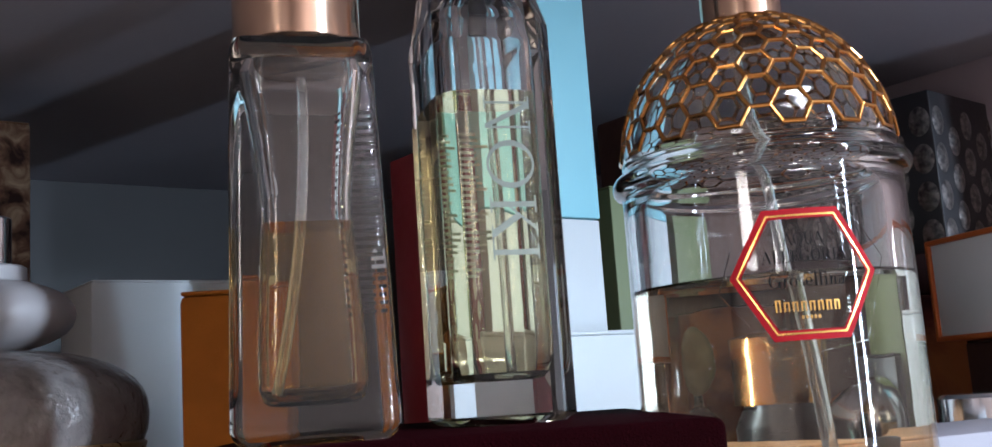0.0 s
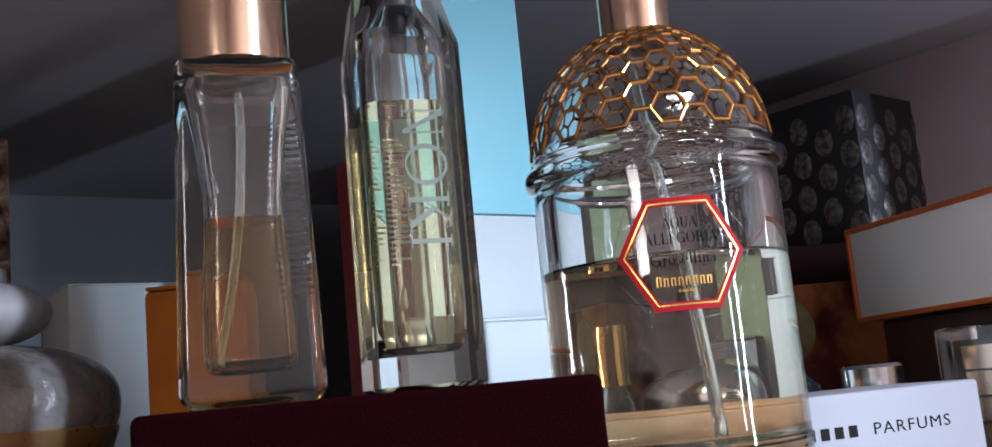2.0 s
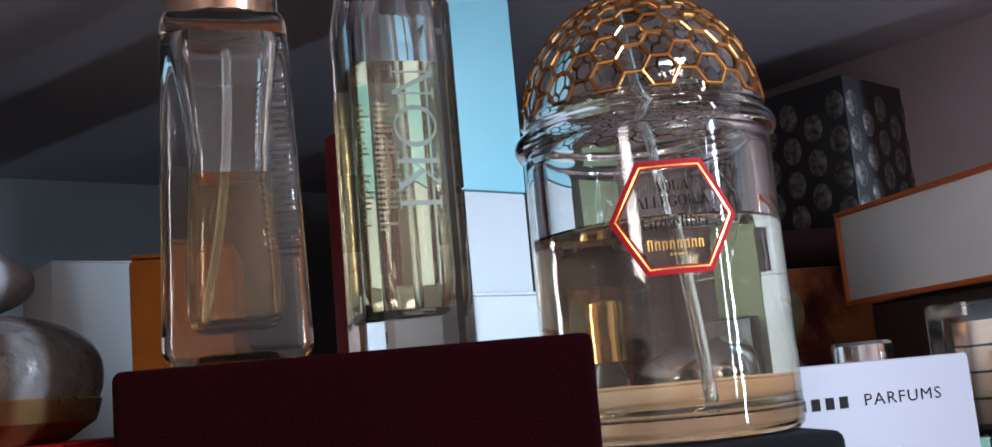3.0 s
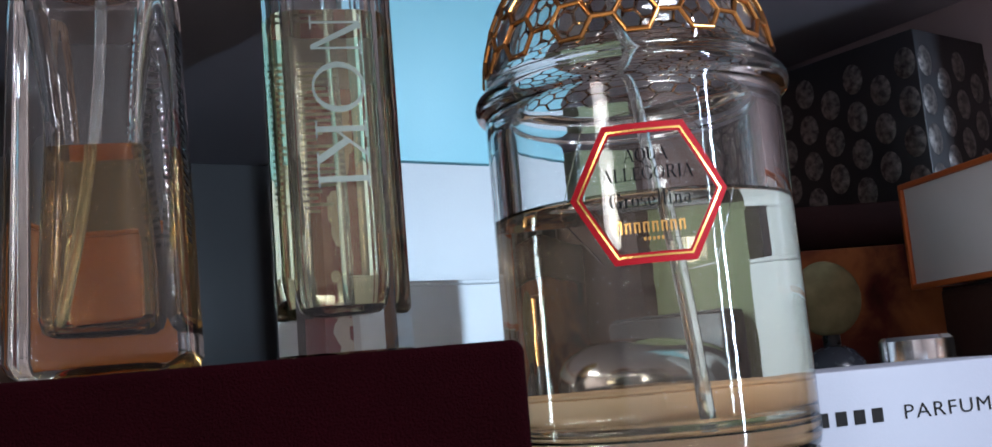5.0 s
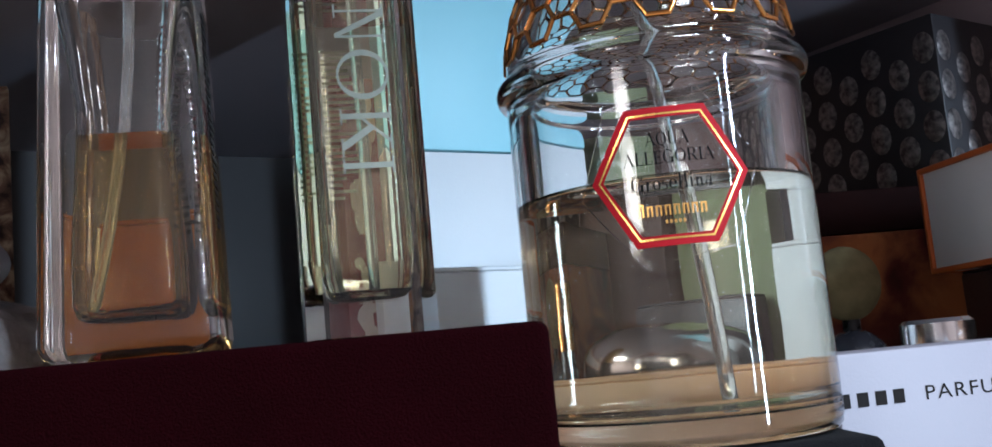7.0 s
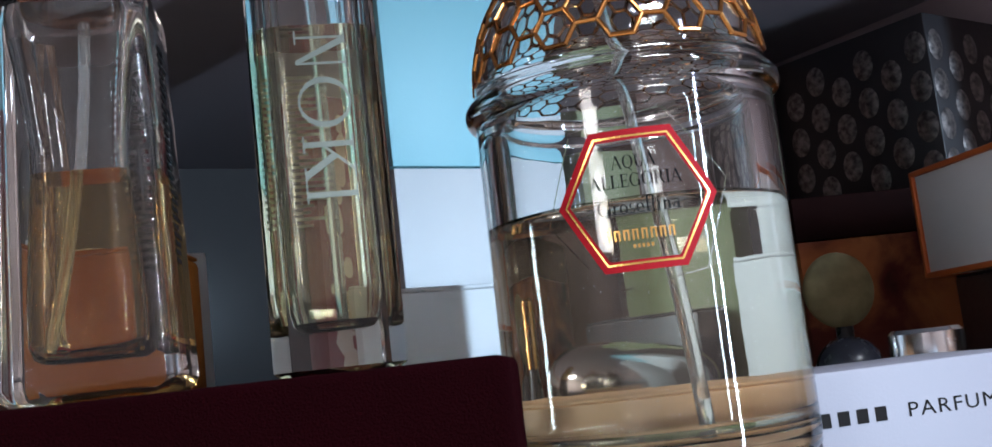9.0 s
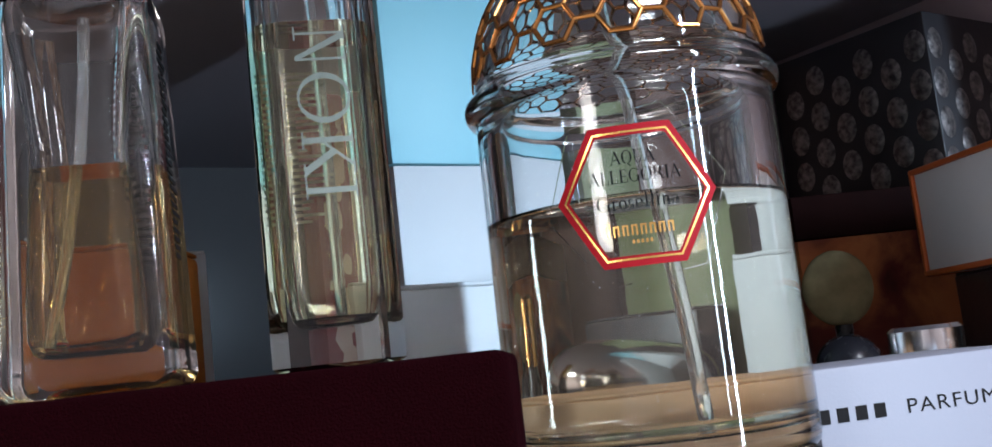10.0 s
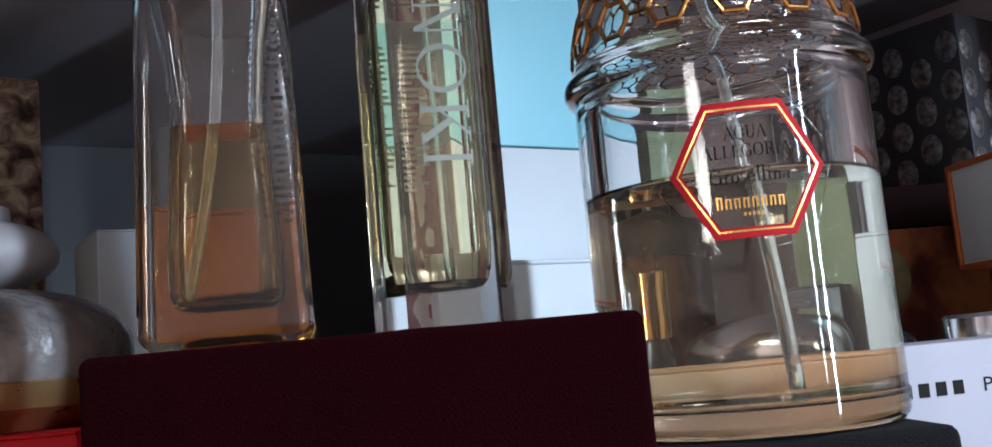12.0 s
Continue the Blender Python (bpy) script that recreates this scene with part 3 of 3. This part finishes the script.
    label = part("label_frame", hexagon(bmesh.new(), 0.0130, 0.0110, bent(0.00012)), RED_FOIL, root, "red hexagonal label frame")
    part("gold_line", hexagon(bmesh.new(), 0.01185, 0.01145, bent(0.00018)), GOLD_FOIL, label, "thin gold line")
    part("sticker_edge", hexagon(bmesh.new(), 0.01545, 0.01525, bent(0.00008), spin=radians(9)), STICKER, root, "clear sticker edge")
    for text, width, height, y in (("AQUA", 0.0070, 0.0021, 0.0050), ("ALLEGORIA", 0.0146, 0.0021, 0.0020), ("Grosellina", 0.0130, 0.0024, -0.0022)):
        word = serif_print(text, width, height)
        for v in word.verts:
            v.co = bent(0.00012 + 0.0000015 * v.co.z)(v.co.x - width / 2, v.co.y + y)
        part("lettering", word, INK, label, "black printed word")
    bars = bmesh.new()
    f = bent(0.00016)
    for k in range(8):
        x, high = -0.0058 + 0.00142 * k, 0.0017 if k else 0.0021
        for x0, x1, y0, y1 in ((0, 0.00032, 0, high), (0.00068, 0.00098, 0, high), (0.0, 0.00098, high - 0.0003, high)):
            bars.faces.new([bars.verts.new(f(x + px, -0.0064 + py)) for px, py in ((x0, y0), (x1, y0), (x1, y1), (x0, y1))])
    for k in range(5):
        bars.faces.new([bars.verts.new(f(-0.0016 + 0.0007 * k + px, -0.0077 + py)) for px, py in ((0, 0), (0.0004, 0), (0.0004, 0.0006), (0, 0.0006))])
    part("lettering_bar", bars, GOLD_FOIL, label, "gold printed bars")
    specks = bmesh.new()
    random.seed(21)
    for _ in range(150):
        a, z, q = turn + random.gauss(0.05, 0.5), random.uniform(0.062, 0.116), random.uniform(0.00004, 0.00011)
        c = Vector(((r + 0.00005) * math.cos(a), (r + 0.00005) * math.sin(a), z))
        side_way = Vector((-math.sin(a), math.cos(a), 0))
        specks.faces.new([specks.verts.new(c + q * (side_way * math.cos(k * math.pi / 3) + Vector((0, 0, 1)) * math.sin(k * math.pi / 3))) for k in range(6)])
    tagged(part("dust", specks, DUST, root, "pale dust specks on the glass"), kind="stuff")
    return root


dome_bottle()


def serif_word(width, high, place):
    """The word NOKI in thin high-contrast capitals, with serifs, stroke by stroke."""
    bm = bmesh.new()
    count = [0]

    def quad(points):
        count[0] += 1
        bm.faces.new([bm.verts.new(place(x * width, y * high, count[0])) for x, y in points])

    def stem(x, t, serif=0.035, low=True, top=True):
        quad([(x - t / 2, 0), (x + t / 2, 0), (x + t / 2, 1), (x - t / 2, 1)])
        for on, y0, y1 in ((low, 0, 0.035), (top, 0.965, 1)):
            if on:
                quad([(x - t / 2 - serif, y0), (x + t / 2 + serif, y0), (x + t / 2 + serif, y1), (x - t / 2 - serif, y1)])

    stem(0.028, 0.014)
    stem(0.185, 0.014, low=False)
    quad([(0.018, 1), (0.06, 1), (0.195, 0), (0.165, 0)])
    n, cx, a, b = 48, 0.42, 0.152, 0.52
    for k in range(n):
        p, q = 2 * math.pi * k / n, 2 * math.pi * (k + 1) / n
        ring = []
        for ang, f in ((p, 1), (q, 1), (q, 0), (p, 0)):
            ra, rb = (a, b) if f else (a - 0.036, b - 0.045)
            ring.append((cx + ra * math.cos(ang), 0.5 + rb * math.sin(ang)))
        quad(ring)
    stem(0.672, 0.034)
    quad([(0.69, 0.40), (0.69, 0.47), (0.815, 0.985), (0.84, 0.985)])
    quad([(0.722, 0.58), (0.75, 0.68), (0.885, 0.0), (0.835, 0.0)])
    quad([(0.785, 0.965), (0.875, 0.965), (0.875, 1.0), (0.785, 1.0)])
    quad([(0.805, 0.0), (0.915, 0.0), (0.915, 0.035), (0.805, 0.035)])
    stem(0.968, 0.034, 0.03)
    return bm


def tall_bottle():
    """Square-cut flacon with cut corners and a rounded hollow, yellow-green perfume."""
    base, w, d = RED_TOP, 0.0218, 0.0275
    root = thing("tall_bottle", pose(0.0206, 0.2025, 0, 0, 0, math.degrees(0.235)), "tall faceted clear glass bottle with yellow-green perfume and etched lettering", "perfume bottle")
    cut = 0.0029
    outer = [(base, rounded(w - 0.003, d - 0.003, cut, 1)), (base + 0.0012, rounded(w, d, cut, 1)), (0.1475, rounded(w, d, cut, 1)),
             (0.1600, rounded(w * 0.86, d * 0.55, cut, 1)), (0.1665, rounded(w * 0.6, d * 0.42, cut, 1))]
    bm = loft(bmesh.new(), outer)
    hollow = []
    for z, f, r in ((0.0833, 0.60, 0.004), (0.0836, 0.78, 0.004), (0.0846, 0.90, 0.0038), (0.0866, 0.97, 0.0036), (0.0900, 1.0, 0.0034), (0.1445, 1.0, 0.0034),
                    (0.1500, 0.86, 0.0034), (0.1560, 0.5, 0.003), (0.1640, 0.42, 0.0025)):
        hollow.append((z, rounded((w - 0.0062) * f, (d - 0.0064) * f, r * min(1, f + 0.1), 6)))
    loft(bm, hollow, inward=True)
    part("glass_body", bm, GLASS, root, smooth="keep").data.set_sharp_from_angle(angle=radians(28))
    wet = []
    for z, f, r in ((0.0831, 0.60, 0.004), (0.0834, 0.78, 0.004), (0.0844, 0.90, 0.0038), (0.0865, 0.97, 0.0036), (0.0900, 1.0, 0.0034), (0.1348, 1.0, 0.0034)):
        wet.append((z, rounded((w - 0.0060) * f, (d - 0.0062) * f, r * min(1, f + 0.1), 6)))
    part("liquid", loft(bmesh.new(), wet), LIQUID_GREEN, root, "yellow-green perfume", smooth="keep").data.set_sharp_from_angle(angle=radians(40))
    part("dip_tube", sweep(bmesh.new(), arc((0, 0, 0.157), (0.0012, -0.0015, 0.0852), (0.0004, 0, 0)), 0.0010, 10), TUBE, root, "clear plastic dip tube", True)
    pump = [(0, 0.1500), (0.0018, 0.1500), (0.0022, 0.1510), (0.0022, 0.1560), (0.0042, 0.1565), (0.0044, 0.1640), (0.0066, 0.1665), (0.0068, 0.1800), (0, 0.1800)]
    part("pump", lathe(bmesh.new(), pump, 40), BLACK_PLASTIC, root, "black plastic pump", 30)
    word = serif_word(0.0285, 0.0084, lambda x, y, k: (-0.0032 + y, -d / 2 - 0.00006 - 0.000002 * k, 0.1326 - x))
    part("lettering", word, ETCH, root, "frosted etched letters")
    rows = bmesh.new()
    random.seed(11)
    for k in range(24):
        x, n = -0.0065 + 0.0, random.uniform(0.004, 0.0095)
        box(rows, (n, 0.0001, 0.00055), (x + n / 2, d / 2 + 0.0001, 0.1305 - 0.0012 * k))
    part("lettering_bar", rows, ETCH_FAINT, root, "small etched lines of writing")
    return root


tall_bottle()


def tapered_bottle():
    """Low-shouldered square flacon, widening to its foot, with a gold collar under a smoked cap."""
    base = RED_TOP
    root = thing("square_bottle", pose(-0.0099, 0.1768, 0, 0, 0, math.degrees(0.19)), "square clear glass bottle half full of peach perfume, gold cap", "perfume bottle")

    def size(z):
        s = (z - base) / (0.1365 - base)
        return 0.0252 + (0.0222 - 0.0252) * s, 0.0262 + (0.0232 - 0.0262) * s

    outer = []
    for z, k in ((base, 0.86), (base + 0.0010, 0.95), (base + 0.0024, 1.0), (0.095, 1.0), (0.115, 1.0), (0.1345, 1.0), (0.1366, 0.985), (0.1378, 0.95), (0.1382, 0.88)):
        a, b = size(z)
        outer.append((z, rounded(a * k, b * k, 0.0024, 5)))
    bm = loft(bmesh.new(), outer)
    shape = ((0.0814, 0.55), (0.0816, 0.74), (0.0823, 0.86), (0.0840, 0.93), (0.0900, 0.93), (0.1000, 0.86), (0.1080, 0.80), (0.1130, 0.80), (0.1210, 0.90), (0.1290, 1.05), (0.1330, 1.10), (0.1346, 1.04), (0.1352, 0.8))
    loft(bm, [(z, rounded(0.0170 * f, 0.0196 * min(f, 0.98), 0.0034 * f, 6)) for z, f in shape], inward=True)
    part("glass_body", bm, GLASS_PINK, root, smooth="keep").data.set_sharp_from_angle(angle=radians(40))
    wet = [(z - (0.0002 if z < 0.083 else 0), rounded(0.0172 * f, 0.0198 * f, 0.0034 * f, 6)) for z, f in shape[:7]] + [(0.1090, rounded(0.0172 * 0.8, 0.0198 * 0.8, 0.0034 * 0.8, 6))]
    part("liquid", loft(bmesh.new(), wet), LIQUID_AMBER, root, "pale peach perfume", smooth="keep").data.set_sharp_from_angle(angle=radians(40))
    part("dip_tube", sweep(bmesh.new(), arc((0.0004, 0.0, 0.134), (-0.0056, -0.0045, 0.0826), (0.0016, 0, 0), 16), 0.0009, 10), TUBE, root, "clear plastic dip tube", True)
    cap = [(0, 0.1384), (0.0100, 0.1384), (0.0104, 0.1389), (0.0104, 0.172), (0.0098, 0.1726), (0, 0.1726)]
    part("collar", lathe(bmesh.new(), cap, 64), ROSE_GOLD, root, "polished rose gold collar", 30)
    rows = bmesh.new()
    random.seed(7)
    for k in range(26):
        z = 0.1290 - 0.00135 * k
        a, b = size(z)
        n = random.uniform(0.004, 0.0075)
        box(rows, (0.0001, n, 0.0007), (a / 2 + 0.0001, -0.002 + n / 2, z))
    part("lettering_bar", rows, INK, root, "small black lines of writing")
    rows = bmesh.new()
    for k in range(26):
        z = 0.1290 - 0.00135 * k
        a, b = size(z)
        n = random.uniform(0.0026, 0.0040)
        box(rows, (n, 0.0001, 0.0007), (0.0107 - n / 2, b / 2 + 0.0001, z))
    part("lettering_bar", rows, INK, root, "small black lines of writing")
    return root


tapered_bottle()


def pebble_bottle():
    """Bottle of two stacked frosted pebbles with a silver neck."""
    root = thing("pebble_bottle", pose(-0.0992, 0.272, 0.0645), "frosted glass bottle shaped like stacked pebbles", "perfume bottle")

    def pebble(r, h, power=2.4, n=20):
        out = []
        for i in range(n + 1):
            a = -math.pi / 2 + math.pi * i / n
            c, s = math.cos(a), math.sin(a)
            out.append((r * abs(c) ** (2 / power) if 0 < i < n else 0.0, h / 2 + h / 2 * math.copysign(abs(s) ** (2 / power), s)))
        return out

    low = [(r, z) for r, z in pebble(0.0368, 0.0345)]
    part("lower_pebble", lathe(bmesh.new(), low, 72), PEBBLE_GLASS, root, "textured frosted glass pebble", True)
    part("foot", lathe(bmesh.new(), [(0, 0), (0.027, 0), (0.0345, 0.005), (0.0362, 0.0105), (0.0355, 0.011), (0, 0.011)], 72), GOLD_BASE, root, "gold-tinted glass foot", 30)
    part("upper_pebble", lathe(bmesh.new(), [(r, z + 0.0338) for r, z in pebble(0.0198, 0.0182, 2.1)], 64), FROSTED, root, "smooth frosted glass pebble", True)
    part("collar", lathe(bmesh.new(), [(0, 0.0510), (0.0082, 0.0510), (0.0086, 0.0516), (0.0084, 0.0548), (0.0076, 0.0553), (0, 0.0553)], 48), FROSTED, root, "frosted glass collar", 30)
    part("neck", lathe(bmesh.new(), [(0, 0.0552), (0.0046, 0.0552), (0.0049, 0.0557), (0.0049, 0.067), (0.0044, 0.0675), (0, 0.0675)], 40), SILVER, root, "bright silver neck", 30)
    return root


pebble_bottle()
stand = carton("red_box", pose(-0.0975, 0.272, 0), (0.078, 0.078, 0.0643), RED_CARD, "red carton that carries a pebble-shaped bottle")
part("lettering_bar", block((0.05, 0.0002, 0.012), (0, -0.0391, 0.046)), INK, stand, "black printed bar")


def capped_bottle(m, r, top, material, label):
    root = thing("capped_bottle", m, label, "perfume bottle")
    part("glass_body", lathe(bmesh.new(), [(0, 0), (r * 0.95, 0), (r, 0.002), (r, top - 0.024), (r * 0.7, top - 0.018), (0, top - 0.018)], 48), BLACK_PLASTIC, root, smooth=30)
    part("cap", lathe(bmesh.new(), [(0, top - 0.0185), (r, top - 0.0185), (r, top - 0.001), (r - 0.001, top), (0, top)], 48), material, root, "polished metal cap", 30)
    return root


capped_bottle(pose(0.1480, 0.283, 0), 0.0088, 0.0722, SILVER, "dark bottle with a bright silver cap")


GREY_BLUE = mat("grey_blue_glass", (0.045, 0.05, 0.07), 0.25, scale=80)


def stopper_bottle():
    root = thing("stopper_bottle", pose(0.1491, 0.357, 0), "slim grey-blue bottle with a pale yellow round stopper", "perfume bottle")
    body = [(0, 0), (0.0098, 0), (0.0103, 0.001), (0.0103, 0.0618)] + [(0.0103 * math.cos(a), 0.0618 + 0.0103 * math.sin(a)) for a in np.linspace(0.1, 1.35, 10)] + [(0, 0.0721)]
    part("glass_body", lathe(bmesh.new(), body, 48), GREY_BLUE, root, smooth=30)
    part("neck", lathe(bmesh.new(), [(0, 0.0716), (0.0027, 0.0716), (0.0027, 0.0750), (0, 0.0750)], 24), BLACK_PLASTIC, root, "dark neck ring", 30)
    disc = [(0.0119 * math.cos(a), 0.0036 * math.sin(a)) for a in np.linspace(-math.pi / 2, math.pi / 2, 15)]
    bm = lathe(bmesh.new(), [(max(0.0, r) if 0 < k < 14 else 0.0, z) for k, (r, z) in enumerate(disc)], 48)
    bmesh.ops.transform(bm, matrix=pose(0, 0, 0.0865, 90, 0, 12), verts=bm.verts)
    part("stopper", bm, MOON, root, "pale yellow frosted glass stopper", True)
    return root


stopper_bottle()


def ball_bottle():
    root = thing("capped_bottle", pose(0.092, 0.320, 0), "dark bottle with a rounded silver lid", "perfume bottle")
    part("glass_body", lathe(bmesh.new(), [(0, 0), (0.012, 0), (0.0135, 0.002), (0.0135, 0.054), (0.009, 0.0585), (0, 0.0585)], 48), BLACK_PLASTIC, root, smooth=30)
    lid = [(0.0, 0.0585), (0.0122, 0.0585)] + [(0.0132 * math.cos(a), 0.066 + 0.0122 * math.sin(a)) for a in np.linspace(-0.3, 1.5, 14)] + [(0, 0.0782)]
    part("lid", lathe(bmesh.new(), lid, 48), SILVER, root, "rounded silver lid", True)
    return root


ball_bottle()


capped_bottle(pose(0.1028, 0.300, 0), 0.0034, 0.0915, GOLD, "slim dark bottle with a gold cap behind the domed bottle")


def square_gold_bottle():
    root = thing("square_bottle", pose(0.1835, 0.262, 0, 0, 0, 20), "square clear glass bottle with a gold core and teal foot", "perfume bottle")
    bm = loft(bmesh.new(), [(0.046, rounded(0.034, 0.034, 0.003, 4)), (0.0795, rounded(0.034, 0.034, 0.003, 4)), (0.0802, rounded(0.033, 0.033, 0.003, 4))])
    loft(bm, [(0.0462, rounded(0.026, 0.026, 0.002, 4)), (0.0765, rounded(0.026, 0.026, 0.002, 4))], inward=True)
    part("cap", bm, GLASS, root, "clear square cap", smooth="keep").data.set_sharp_from_angle(angle=radians(40))
    for k in range(4):
        part("gold_band", loft(bmesh.new(), [(0.0475 + 0.007 * k, rounded(0.0245, 0.0245, 0.004, 5)), (0.0538 + 0.007 * k, rounded(0.0245, 0.0245, 0.004, 5))]), ROSE_GOLD, root, smooth=30)
    part("glass_body", block((0.035, 0.035, 0.045), (0, 0, 0), 0.002), TEAL_GLASS, root, "teal glass body", 30)
    return root


square_gold_bottle()
